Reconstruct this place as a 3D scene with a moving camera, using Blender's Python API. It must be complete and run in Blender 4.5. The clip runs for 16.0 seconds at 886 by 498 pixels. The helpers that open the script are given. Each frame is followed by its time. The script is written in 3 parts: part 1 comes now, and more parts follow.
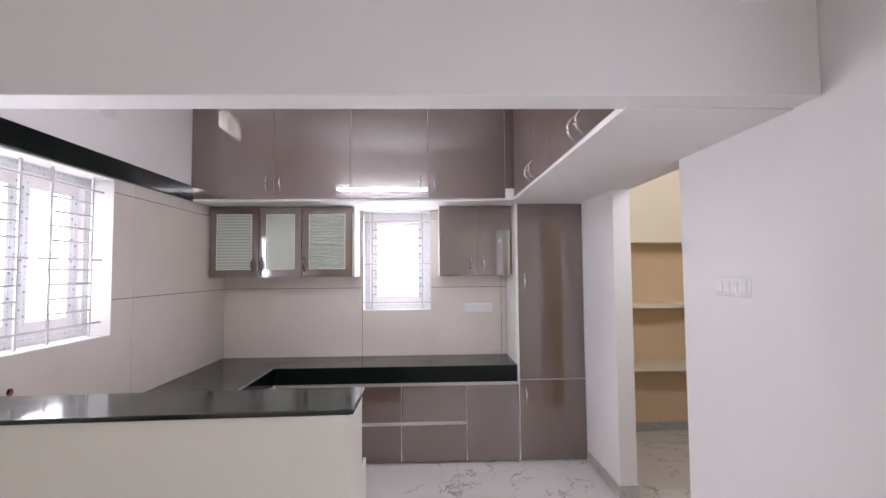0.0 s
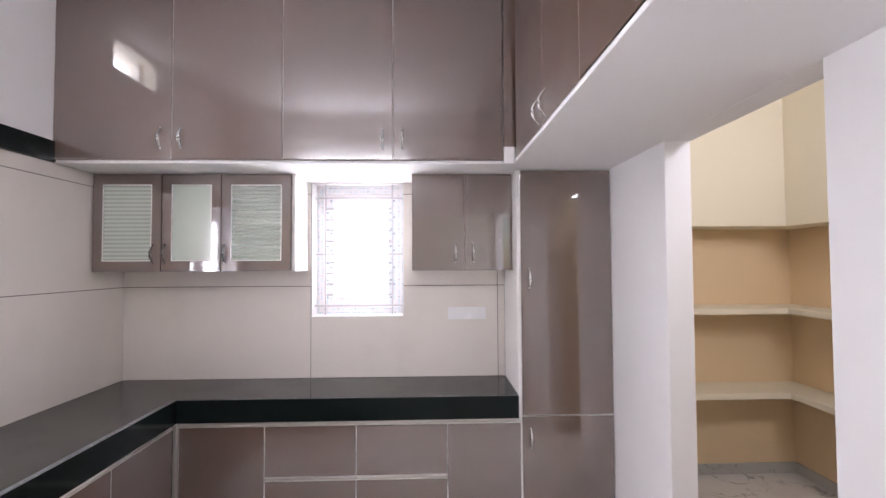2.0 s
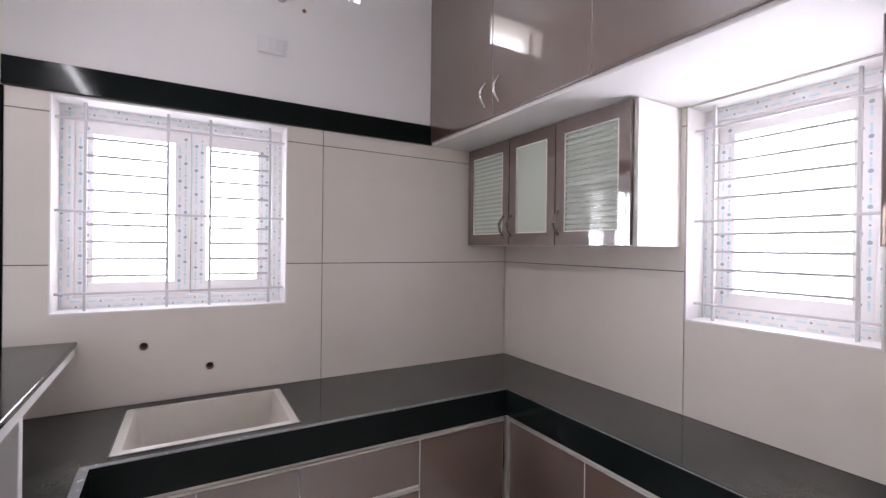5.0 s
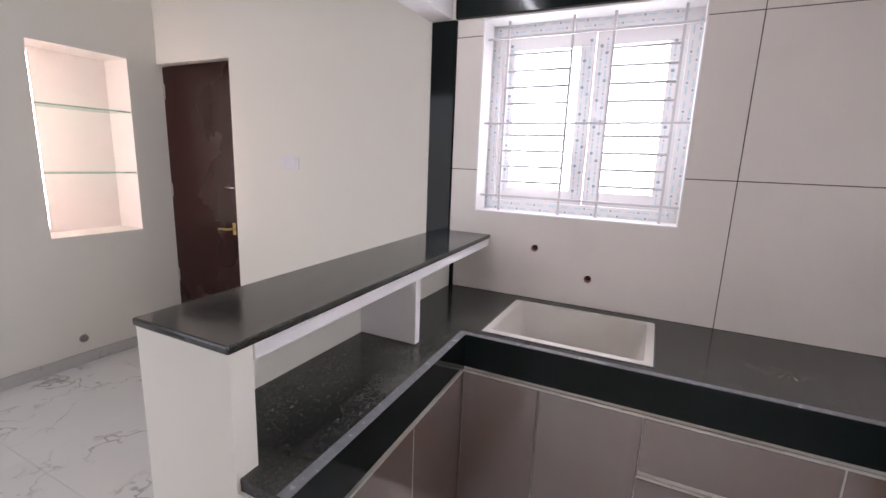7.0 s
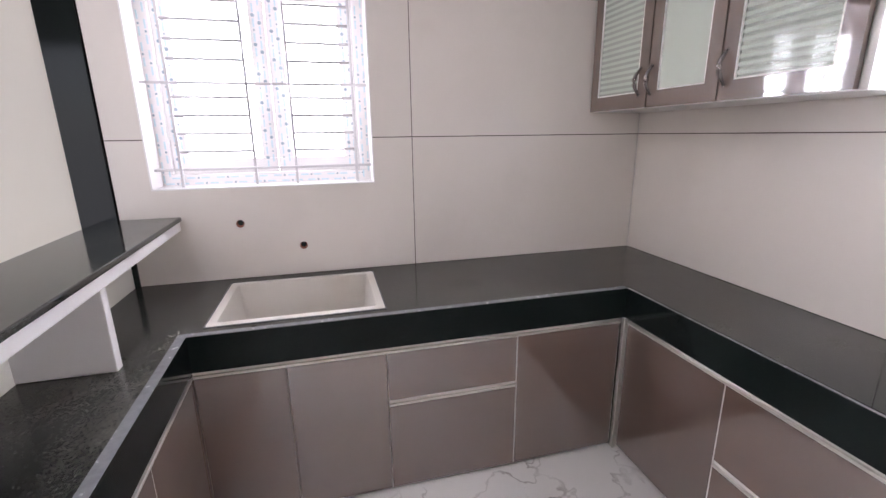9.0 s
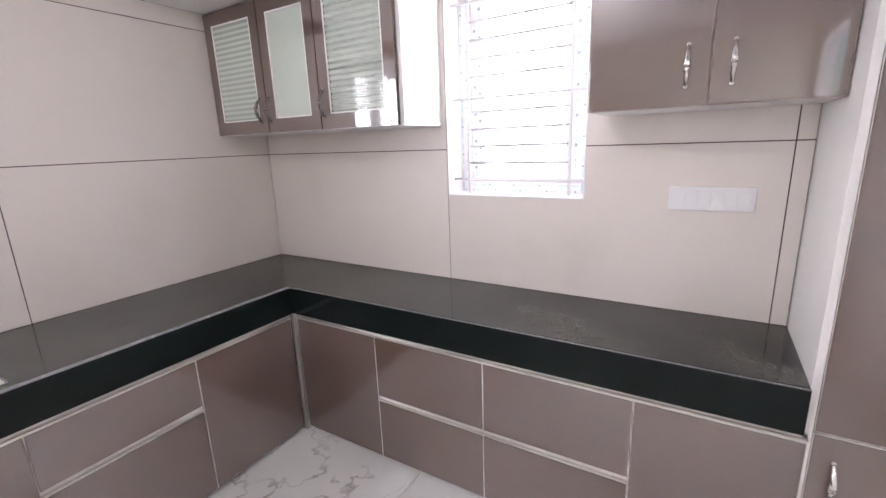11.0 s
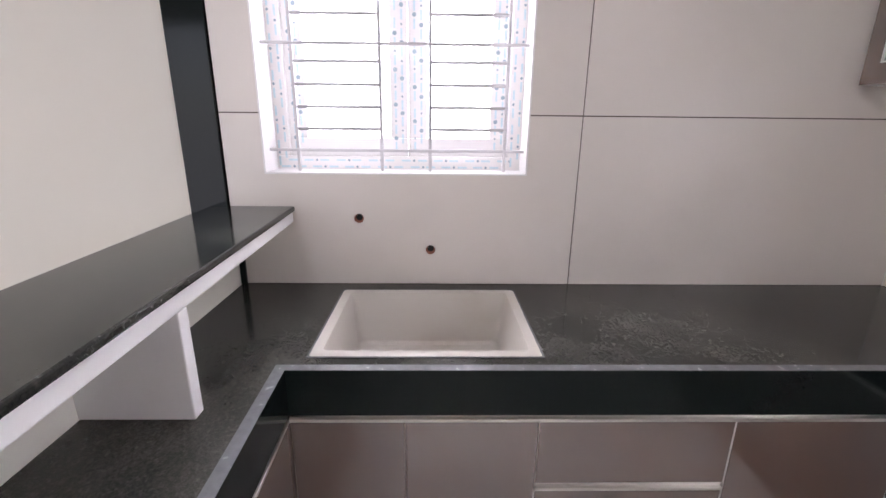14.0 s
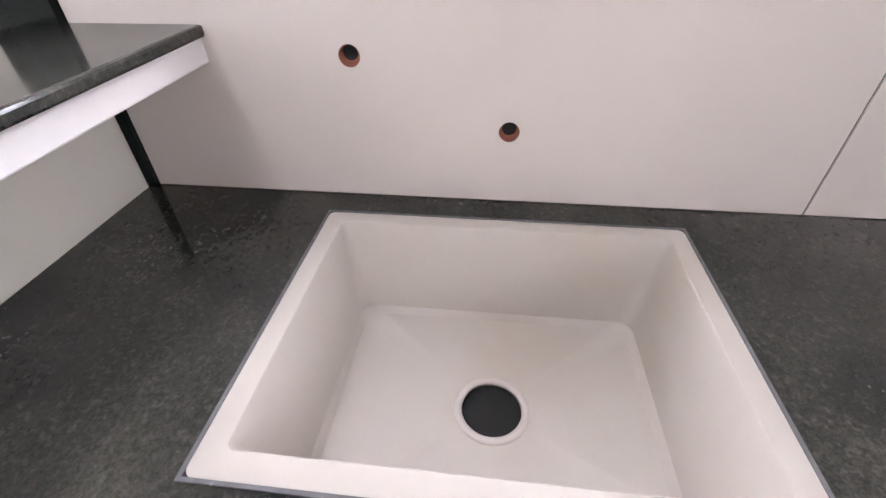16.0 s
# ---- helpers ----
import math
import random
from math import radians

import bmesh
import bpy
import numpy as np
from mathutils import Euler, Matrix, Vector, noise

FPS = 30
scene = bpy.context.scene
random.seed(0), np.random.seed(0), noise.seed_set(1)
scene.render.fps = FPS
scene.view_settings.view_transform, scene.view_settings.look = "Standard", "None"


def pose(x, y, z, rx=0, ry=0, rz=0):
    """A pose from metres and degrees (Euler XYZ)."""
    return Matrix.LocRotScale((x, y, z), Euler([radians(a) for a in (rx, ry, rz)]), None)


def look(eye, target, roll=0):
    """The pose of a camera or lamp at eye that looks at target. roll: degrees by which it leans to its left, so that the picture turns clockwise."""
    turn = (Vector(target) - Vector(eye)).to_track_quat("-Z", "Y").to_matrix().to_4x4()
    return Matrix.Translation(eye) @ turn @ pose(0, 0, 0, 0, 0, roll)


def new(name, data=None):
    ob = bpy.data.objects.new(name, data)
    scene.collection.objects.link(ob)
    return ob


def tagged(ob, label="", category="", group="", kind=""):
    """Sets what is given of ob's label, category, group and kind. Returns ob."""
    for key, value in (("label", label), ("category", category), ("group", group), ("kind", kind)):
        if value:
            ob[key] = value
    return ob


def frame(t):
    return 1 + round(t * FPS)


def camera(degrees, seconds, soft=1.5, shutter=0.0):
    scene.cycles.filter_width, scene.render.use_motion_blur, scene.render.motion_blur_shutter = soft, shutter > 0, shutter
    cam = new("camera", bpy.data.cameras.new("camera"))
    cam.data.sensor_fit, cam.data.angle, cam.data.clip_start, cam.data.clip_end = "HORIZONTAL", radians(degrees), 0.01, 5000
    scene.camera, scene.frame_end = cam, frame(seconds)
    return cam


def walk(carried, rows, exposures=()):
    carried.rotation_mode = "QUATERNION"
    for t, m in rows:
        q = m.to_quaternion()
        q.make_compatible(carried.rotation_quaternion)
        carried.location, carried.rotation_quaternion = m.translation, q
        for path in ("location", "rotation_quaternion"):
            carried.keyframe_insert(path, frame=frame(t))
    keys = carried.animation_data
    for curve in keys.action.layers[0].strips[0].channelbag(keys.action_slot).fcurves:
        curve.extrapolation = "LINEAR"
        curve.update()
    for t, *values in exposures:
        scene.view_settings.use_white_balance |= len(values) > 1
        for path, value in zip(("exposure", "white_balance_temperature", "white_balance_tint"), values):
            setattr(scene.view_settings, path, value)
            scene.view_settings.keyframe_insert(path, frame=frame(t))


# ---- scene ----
cam = camera(90.7, 16.0)
PATH = [
    (0, (1.932, -4.251, 1.634), (2.005, -2.255, 1.732), -0.5),
    (0.5, (1.951, -3.956, 1.666), (2.078, -1.962, 1.76), -0.7),
    (1, (2.028, -3.698, 1.642), (2.124, -1.702, 1.736), -0.6),
    (1.5, (2.106, -3.448, 1.636), (2.162, -1.45, 1.712), -0.5),
    (2, (2.154, -3.17, 1.631), (2.217, -1.172, 1.697), -0.3),
    (2.5, (2.196, -2.954, 1.639), (2.191, -0.955, 1.696), -0.7),
    (3, (2.332, -2.724, 1.633), (2.027, -0.748, 1.689), -0.6),
    (3.2, (2.37, -2.652, 1.648), (1.961, -0.695, 1.688), -0.8),
    (5.5, (2.396, -1.827, 1.552), (0.475, -1.271, 1.505), 1.3),
    (6, (2.289, -1.76, 1.557), (0.297, -1.756, 1.38), 2.3),
    (6.5, (2.226, -1.648, 1.532), (0.313, -2.164, 1.257), 2.8),
    (7, (2.203, -1.591, 1.506), (0.435, -2.441, 1.116), 2.2),
    (7.5, (2.186, -1.571, 1.481), (0.523, -2.571, 0.993), 1.0),
    (8, (2.159, -1.571, 1.489), (0.425, -2.415, 0.959), 0.4),
    (8.5, (2.138, -1.677, 1.439), (0.209, -1.864, 0.944), 0.3),
    (9, (2.193, -1.713, 1.483), (0.32, -1.229, 0.976), -0.7),
    (9.5, (2.314, -1.777, 1.5), (0.721, -0.673, 1.002), -2.1),
    (12, (2.32, -1.908, 1.508), (0.878, -0.597, 1.06), -2.1),
    (12.5, (2.209, -1.877, 1.5), (0.506, -0.928, 1.051), -1.0),
    (13, (2.064, -1.897, 1.514), (0.201, -1.348, 1.038), 0.2),
    (13.5, (1.865, -1.863, 1.464), (-0.064, -1.659, 0.976), 0.6),
    (14, (1.655, -1.834, 1.446), (-0.266, -1.798, 0.89), 0.6),
    (14.5, (1.361, -1.887, 1.422), (-0.527, -1.903, 0.763), 0.9),
    (15, (1.114, -1.898, 1.385), (-0.713, -1.962, 0.574), 0.1),
    (15.5, (0.886, -1.893, 1.334), (-0.827, -2.0, 0.308), -0.6),
    (16, (0.751, -1.884, 1.284), (-0.81, -2.071, 0.049), -0.8),
]
# moments between the two long stretches that turn away from the fitted rows
GAP = [
    (3.8, (2.47, -2.42, 1.635), (1.80, -0.54, 1.64), 0.0),
    (4.6, (2.50, -2.08, 1.595), (1.02, -0.73, 1.58), 0.6),
    (10.2, (2.39, -1.83, 1.505), (1.25, -0.26, 0.955), -2.1),
    (10.8, (2.41, -1.87, 1.505), (1.43, -0.19, 1.03), -2.1),
    (11.4, (2.38, -1.895, 1.507), (1.21, -0.33, 1.05), -2.1),
]
EXPOSURES = [(0.0, -0.20), (1.0, 0.05), (2.5, 0.10), (3.2, 0.00), (5.5, -0.35), (6.5, -0.25), (7.5, -0.05), (8.5, 0.00), (9.5, 0.30), (12.5, 0.25), (13.5, 0.05), (14.5, 0.17), (15.5, 0.46), (16.0, 0.56)]
walk(cam, [(t, look(eye, target, roll)) for t, eye, target, roll in sorted(PATH + GAP)], EXPOSURES)

# ---- world and light ----
world = bpy.data.worlds.new("sky")
scene.world = world
world.use_nodes = True
wn = world.node_tree
sky = wn.nodes.new("ShaderNodeTexSky")
sky.sky_type, sky.sun_disc = "NISHITA", False
sky.sun_elevation, sky.sun_rotation = radians(52), radians(205)
wn.links.new(sky.outputs[0], wn.nodes["Background"].inputs[0])
wn.nodes["Background"].inputs[1].default_value = 0.12


def opening_light(name, at, aim, w, h, power, colour=(1.0, 0.965, 1.10)):
    """Skylight in a window's opening; twice, fill from an added unseen opening."""
    lamp = bpy.data.lights.new(name, "AREA")
    lamp.shape, lamp.size, lamp.size_y = "RECTANGLE", w, h
    lamp.energy, lamp.color = power, colour
    ob = new(name, lamp)
    ob.matrix_world = look(at, aim)
    return ob


LIGHT = 1.22
opening_light("skylight_large_window", (-0.45, -1.75, 1.75), (1, -1.75, 1.70), 2.6, 1.7, 235 * LIGHT)
opening_light("skylight_small_window", (1.64, 0.45, 1.74), (1.64, -1, 1.70), 1.6, 1.5, 108 * LIGHT)
opening_light("skylight_ventilator", (-0.32, -1.31, 3.10), (1, -1.31, 3.05), 1.6, 0.9, 30 * LIGHT)
# fill added on the dining side, through an opening that is never in view
opening_light("fill_dining_opening", (3.55, -4.25, 1.25), (0, -4.25, 1.25), 1.5, 2.3, 23 * LIGHT)
# added fill that brightens the pantry from a wall out of view
opening_light("fill_pantry", (4.0, -2.46, 2.65), (4.0, 0, 1.2), 0.9, 0.8, 21 * LIGHT)


# ---- materials ----
def mat(name, colour, rough=0.5, metal=0.0, spread=0.06, scale=3.0, bump=0.0, bump_scale=40.0, coat=0.0,
        second=None, second_scale=1.0, each=0.0, spec=0.5):
    """A painted or solid surface with soft large-scale mottling, fine grain and a little relief."""
    m = bpy.data.materials.new(name)
    m.use_nodes = True
    nt = m.node_tree
    b = nt.nodes["Principled BSDF"]
    b.inputs["Roughness"].default_value, b.inputs["Metallic"].default_value = rough, metal
    b.inputs["Coat Weight"].default_value, b.inputs["Specular IOR Level"].default_value = coat, spec
    b.inputs["Coat Roughness"].default_value = 0.04
    co = nt.nodes.new("ShaderNodeTexCoord")
    n1 = nt.nodes.new("ShaderNodeTexNoise")
    n1.inputs["Scale"].default_value, n1.inputs["Detail"].default_value = scale, 5
    nt.links.new(co.outputs["Object"], n1.inputs["Vector"])
    mix = nt.nodes.new("ShaderNodeMix")
    mix.data_type = "RGBA"
    low = [max(0, c * (1 - spread)) for c in colour]
    high = [min(1, c * (1 + spread)) for c in colour]
    mix.inputs[6].default_value, mix.inputs[7].default_value = (*low, 1), (*high, 1)
    nt.links.new(n1.outputs[0], mix.inputs[0])
    out = mix.outputs[2]
    if second:
        n3 = nt.nodes.new("ShaderNodeTexNoise")
        n3.inputs["Scale"].default_value, n3.inputs["Detail"].default_value = second_scale, 8
        nt.links.new(co.outputs["Object"], n3.inputs["Vector"])
        r3 = nt.nodes.new("ShaderNodeMapRange")
        r3.inputs[1].default_value, r3.inputs[2].default_value = 0.55, 0.72
        nt.links.new(n3.outputs[0], r3.inputs[0])
        mix3 = nt.nodes.new("ShaderNodeMix")
        mix3.data_type = "RGBA"
        nt.links.new(r3.outputs[0], mix3.inputs[0])
        nt.links.new(out, mix3.inputs[6])
        mix3.inputs[7].default_value = (*second, 1)
        out = mix3.outputs[2]
    if each:
        info = nt.nodes.new("ShaderNodeObjectInfo")
        hue = nt.nodes.new("ShaderNodeHueSaturation")
        r = nt.nodes.new("ShaderNodeMapRange")
        r.inputs[3].default_value, r.inputs[4].default_value = 1 - each, 1 + each
        nt.links.new(info.outputs["Random"], r.inputs[0])
        nt.links.new(r.outputs[0], hue.inputs["Value"])
        nt.links.new(out, hue.inputs["Color"])
        out = hue.outputs[0]
    nt.links.new(out, b.inputs["Base Color"])
    rr = nt.nodes.new("ShaderNodeMapRange")
    rr.inputs[3].default_value, rr.inputs[4].default_value = rough * 0.8, min(1, rough * 1.25)
    nt.links.new(n1.outputs[0], rr.inputs[0])
    nt.links.new(rr.outputs[0], b.inputs["Roughness"])
    if bump:
        n2 = nt.nodes.new("ShaderNodeTexNoise")
        n2.inputs["Scale"].default_value, n2.inputs["Detail"].default_value = bump_scale, 4
        nt.links.new(co.outputs["Object"], n2.inputs["Vector"])
        bp = nt.nodes.new("ShaderNodeBump")
        bp.inputs["Strength"].default_value, bp.inputs["Distance"].default_value = bump, 0.004
        nt.links.new(n2.outputs[0], bp.inputs["Height"])
        nt.links.new(bp.outputs[0], b.inputs["Normal"])
    return m


def marble(name, base, vein, scale, each=0.03):
    """Polished white stone with thin wandering grey veins."""
    m = mat(name, base, rough=0.12, spread=0.04, scale=2.5, each=each)
    nt = m.node_tree
    b = nt.nodes["Principled BSDF"]
    old = b.inputs["Base Color"].links[0].from_socket
    geo = nt.nodes.new("ShaderNodeNewGeometry")
    warp = nt.nodes.new("ShaderNodeTexNoise")
    warp.inputs["Scale"].default_value, warp.inputs["Detail"].default_value = scale * 0.9, 6
    nt.links.new(geo.outputs["Position"], warp.inputs["Vector"])
    add = nt.nodes.new("ShaderNodeMix")
    add.data_type = "RGBA"
    add.blend_type = "LINEAR_LIGHT"
    add.inputs[0].default_value = 0.55
    nt.links.new(geo.outputs["Position"], add.inputs[6])
    nt.links.new(warp.outputs["Color"], add.inputs[7])
    n = nt.nodes.new("ShaderNodeTexNoise")
    n.inputs["Scale"].default_value, n.inputs["Detail"].default_value = scale, 3
    nt.links.new(add.outputs[2], n.inputs["Vector"])
    sub = nt.nodes.new("ShaderNodeMath")
    sub.operation = "SUBTRACT"
    sub.inputs[1].default_value = 0.5
    nt.links.new(n.outputs[0], sub.inputs[0])
    ab = nt.nodes.new("ShaderNodeMath")
    ab.operation = "ABSOLUTE"
    nt.links.new(sub.outputs[0], ab.inputs[0])
    line = nt.nodes.new("ShaderNodeMapRange")
    line.inputs[1].default_value, line.inputs[2].default_value = 0.0, 0.014
    line.inputs[3].default_value, line.inputs[4].default_value = 0.75, 0.0
    nt.links.new(ab.outputs[0], line.inputs[0])
    gate = nt.nodes.new("ShaderNodeTexNoise")
    gate.inputs["Scale"].default_value = scale * 1.3
    nt.links.new(geo.outputs["Position"], gate.inputs["Vector"])
    gr = nt.nodes.new("ShaderNodeMapRange")
    gr.inputs[1].default_value, gr.inputs[2].default_value = 0.42, 0.58
    nt.links.new(gate.outputs[0], gr.inputs[0])
    mul = nt.nodes.new("ShaderNodeMath")
    mul.operation = "MULTIPLY"
    nt.links.new(line.outputs[0], mul.inputs[0])
    nt.links.new(gr.outputs[0], mul.inputs[1])
    mx = nt.nodes.new("ShaderNodeMix")
    mx.data_type = "RGBA"
    nt.links.new(mul.outputs[0], mx.inputs[0])
    nt.links.new(old, mx.inputs[6])
    mx.inputs[7].default_value = (*vein, 1)
    nt.links.new(mx.outputs[2], b.inputs["Base Color"])
    return m


def granite(name, base, fleck, dusty=0.0):
    """Polished black granite: fine crystals, pale flecks and some builders' dust."""
    m = mat(name, base, rough=0.09, spread=0.5 if dusty else 0.15, scale=260.0, second=fleck, second_scale=120.0, spec=0.36 if dusty else 0.17)
    nt = m.node_tree
    b = nt.nodes["Principled BSDF"]
    if dusty:
        old = b.inputs["Base Color"].links[0].from_socket
        co = nt.nodes.new("ShaderNodeTexCoord")
        n = nt.nodes.new("ShaderNodeTexNoise")
        n.inputs["Scale"].default_value, n.inputs["Detail"].default_value = 3.0, 4
        n.inputs["Roughness"].default_value = 0.5
        smear = nt.nodes.new("ShaderNodeMapping")
        smear.inputs["Rotation"].default_value, smear.inputs["Scale"].default_value = (0, 0, radians(38)), (1.0, 1.3, 1.0)
        nt.links.new(co.outputs["Object"], smear.inputs["Vector"])
        nt.links.new(smear.outputs[0], n.inputs["Vector"])
        r = nt.nodes.new("ShaderNodeMapRange")
        r.inputs[1].default_value, r.inputs[2].default_value = 0.36, 0.66
        r.inputs[4].default_value = dusty
        nt.links.new(n.outputs[0], r.inputs[0])
        mx = nt.nodes.new("ShaderNodeMix")
        mx.data_type = "RGBA"
        speck = nt.nodes.new("ShaderNodeTexNoise")
        speck.inputs["Scale"].default_value, speck.inputs["Detail"].default_value = 130.0, 6
        speck.inputs["Roughness"].default_value = 0.8
        nt.links.new(co.outputs["Object"], speck.inputs["Vector"])
        sr = nt.nodes.new("ShaderNodeMapRange")
        sr.inputs[1].default_value, sr.inputs[2].default_value = 0.40, 0.66
        sr.inputs[3].default_value = 0.35
        nt.links.new(speck.outputs[0], sr.inputs[0])
        both = nt.nodes.new("ShaderNodeMath")
        both.operation = "MULTIPLY"
        nt.links.new(sr.outputs[0], both.inputs[0])
        nt.links.new(r.outputs[0], both.inputs[1])
        nt.links.new(both.outputs[0], mx.inputs[0])
        nt.links.new(old, mx.inputs[6])
        mx.inputs[7].default_value = (0.21, 0.19, 0.155, 1)
        nt.links.new(mx.outputs[2], b.inputs["Base Color"])
        r2 = nt.nodes.new("ShaderNodeMapRange")
        r2.inputs[1].default_value, r2.inputs[2].default_value = 0.35, 0.75
        r2.inputs[3].default_value, r2.inputs[4].default_value = 0.05, 0.26
        nt.links.new(n.outputs[0], r2.inputs[0])
        nt.links.new(r2.outputs[0], b.inputs["Roughness"])
    return m


def glass(name, tint, rough=0.0, bands=0.0, etch=(0.36, 0.58)):
    """Clear glass; with bands, etched stripes of that pitch lie across it."""
    m = bpy.data.materials.new(name)
    m.use_nodes = True
    nt = m.node_tree
    b = nt.nodes["Principled BSDF"]
    b.inputs["Base Color"].default_value = (*tint, 1)
    b.inputs["Transmission Weight"].default_value, b.inputs["IOR"].default_value = 1.0, 1.45
    b.inputs["Roughness"].default_value = rough
    if bands:
        geo = nt.nodes.new("ShaderNodeNewGeometry")
        sep = nt.nodes.new("ShaderNodeSeparateXYZ")
        nt.links.new(geo.outputs["Position"], sep.inputs[0])
        mod = nt.nodes.new("ShaderNodeMath")
        mod.operation = "PINGPONG"
        mod.inputs[1].default_value = abs(bands) / 2
        nt.links.new(sep.outputs[2], mod.inputs[0])
        r = nt.nodes.new("ShaderNodeMapRange")
        r.inputs[1].default_value, r.inputs[2].default_value = abs(bands) * 0.2, abs(bands) * 0.3
        r.inputs[3].default_value, r.inputs[4].default_value = etch if bands > 0 else (0.6, 0.6)
        nt.links.new(mod.outputs[0], r.inputs[0])
        frost = nt.nodes.new("ShaderNodeBsdfPrincipled")
        frost.inputs["Base Color"].default_value = (0.74, 0.80, 0.71, 1)
        frost.inputs["Roughness"].default_value = 0.12
        mx = nt.nodes.new("ShaderNodeMixShader")
        nt.links.new(r.outputs[0], mx.inputs[0])
        nt.links.new(b.outputs[0], mx.inputs[1])
        nt.links.new(frost.outputs[0], mx.inputs[2])
        nt.links.new(mx.outputs[0], nt.nodes["Material Output"].inputs[0])
    return m


PAINT = mat("white_emulsion", (0.82, 0.80, 0.79), rough=0.6, spread=0.025, scale=1.3, bump=0.06, bump_scale=90)
CREAM = mat("cream_emulsion", (0.80, 0.772, 0.69), rough=0.6, spread=0.025, scale=1.3, bump=0.06, bump_scale=90)
YELLOW = mat("pale_yellow_emulsion", (0.81, 0.735, 0.57), rough=0.65, spread=0.03, scale=1.5, bump=0.06, bump_scale=90)
# pantry paint with the recess's warm bounce light put into the colour
PEACH_BOUNCE = mat("warm_bounce_emulsion", (0.80, 0.615, 0.385), rough=0.65, spread=0.04, scale=1.5, bump=0.06, bump_scale=90)
# niche paint that carries part of the pink light in its colour
PINK_LIT = mat("pink_lit_emulsion", (0.85, 0.79, 0.76), rough=0.6, spread=0.03, scale=1.3, bump=0.06, bump_scale=90)
CEIL = mat("ceiling_emulsion", (0.83, 0.83, 0.84), rough=0.7, spread=0.02, scale=1.2, bump=0.04, bump_scale=90)
TILE = mat("beige_wall_tile", (0.73, 0.675, 0.62), rough=0.28, spread=0.05, scale=2.2, second=(0.68, 0.625, 0.57), second_scale=1.7,
           bump=0.03, bump_scale=160, each=0.015)
for link in list(TILE.node_tree.nodes["Principled BSDF"].inputs["Roughness"].links):
    TILE.node_tree.links.remove(link)
TILE.node_tree.nodes["Principled BSDF"].inputs["Roughness"].default_value = 0.34
GROUT = mat("dark_grout", (0.10, 0.075, 0.06), rough=0.9, spread=0.2, scale=30)
FLOOR = marble("marble_floor_tile", (0.74, 0.72, 0.69), (0.25, 0.22, 0.19), 2.0)
SKIRT = marble("marble_skirting", (0.52, 0.50, 0.47), (0.25, 0.23, 0.21), 3.0)
GRANITE = granite("black_granite", (0.010, 0.0115, 0.011), (0.04, 0.04, 0.036), dusty=0.30)
GRANITE_EDGE = granite("black_granite_edge", (0.006, 0.009, 0.0085), (0.0075, 0.0105, 0.010))
# dusty grey with the arris's sheen put into it; also colours the sealant
GRANITE_LIP = mat("pale_sheen_arris", (0.13, 0.13, 0.135), rough=0.25, spread=0.35, scale=45)
LAMINATE = mat("mauve_brown_gloss_laminate", (0.094, 0.053, 0.037), rough=0.34, spread=0.05, scale=4, coat=1.0, spec=0.4,
               bump=0.012, bump_scale=9, each=0.03)
LAMINATE.node_tree.nodes["Principled BSDF"].inputs["Coat IOR"].default_value = 2.45
BOARD = mat("white_cabinet_board", (0.78, 0.76, 0.73), rough=0.35, spread=0.02, scale=4)
BAND_DIM = mat("brown_edge_band", (0.25, 0.195, 0.17), rough=0.35, spread=0.05, scale=12)
BAND = mat("pale_edge_band", (0.58, 0.53, 0.49), rough=0.35, spread=0.05, scale=12)
ALU = mat("aluminium_profile", (0.62, 0.59, 0.55), rough=0.3, metal=0.85, spread=0.06, scale=25)
CHROME = mat("polished_chrome", (0.78, 0.76, 0.74), rough=0.12, metal=1.0, spread=0.03, scale=12)
BRASS = mat("antique_brass", (0.62, 0.44, 0.18), rough=0.28, metal=1.0, spread=0.1, scale=30)
SINK = mat("cream_quartz_sink", (0.525, 0.488, 0.437), rough=0.4, spread=0.05, scale=6, second=(0.47, 0.41, 0.34),
           second_scale=2.0, bump=0.02, bump_scale=300)
UPVC = mat("white_upvc", (0.84, 0.815, 0.81), rough=0.3, spread=0.02, scale=6)
PRINT = mat("blue_film_print", (0.60, 0.74, 0.80), rough=0.5, spread=0.15, scale=60)
PRINT_DARK = mat("grey_film_print", (0.33, 0.42, 0.48), rough=0.5, spread=0.15, scale=60)
STEEL = mat("white_painted_steel", (0.60, 0.58, 0.59), rough=0.4, spread=0.04, scale=20)
PLASTIC = mat("white_switch_plastic", (0.84, 0.83, 0.83), rough=0.25, spread=0.01, scale=10)
# black of the lamp socket; in holes it paints the shade inside
DARK = mat("black_and_hole_shade", (0.01, 0.01, 0.01), rough=0.9, spread=0.2, scale=20)
TERRA = mat("raw_brick_hole", (0.30, 0.11, 0.07), rough=0.9, spread=0.3, scale=60, bump=0.5, bump_scale=80)
WOOD = mat("dark_mahogany_veneer", (0.024, 0.008, 0.0065), rough=0.28, spread=0.08, scale=1.2, bump=0.05, bump_scale=30, spec=0.22)
GLASS = glass("window_glass", (0.97, 0.99, 0.98))
BANDED = glass("etched_striped_glass", (0.94, 0.98, 0.93), 0.02, bands=0.026)
CLEARER = glass("faintly_striped_glass", (0.94, 0.98, 0.93), 0.0, bands=0.026, etch=(0.26, 0.38))
PLAIN = glass("pale_frosted_glass", (0.94, 0.98, 0.93), 0.02, bands=-0.012)
SHELF_GLASS = glass("green_edge_glass", (0.45, 0.85, 0.72))
# pinkish glow for a strip added in the niche, not a known lamp
NICHE_GLOW = bpy.data.materials.new("niche_glow")
NICHE_GLOW.use_nodes = True
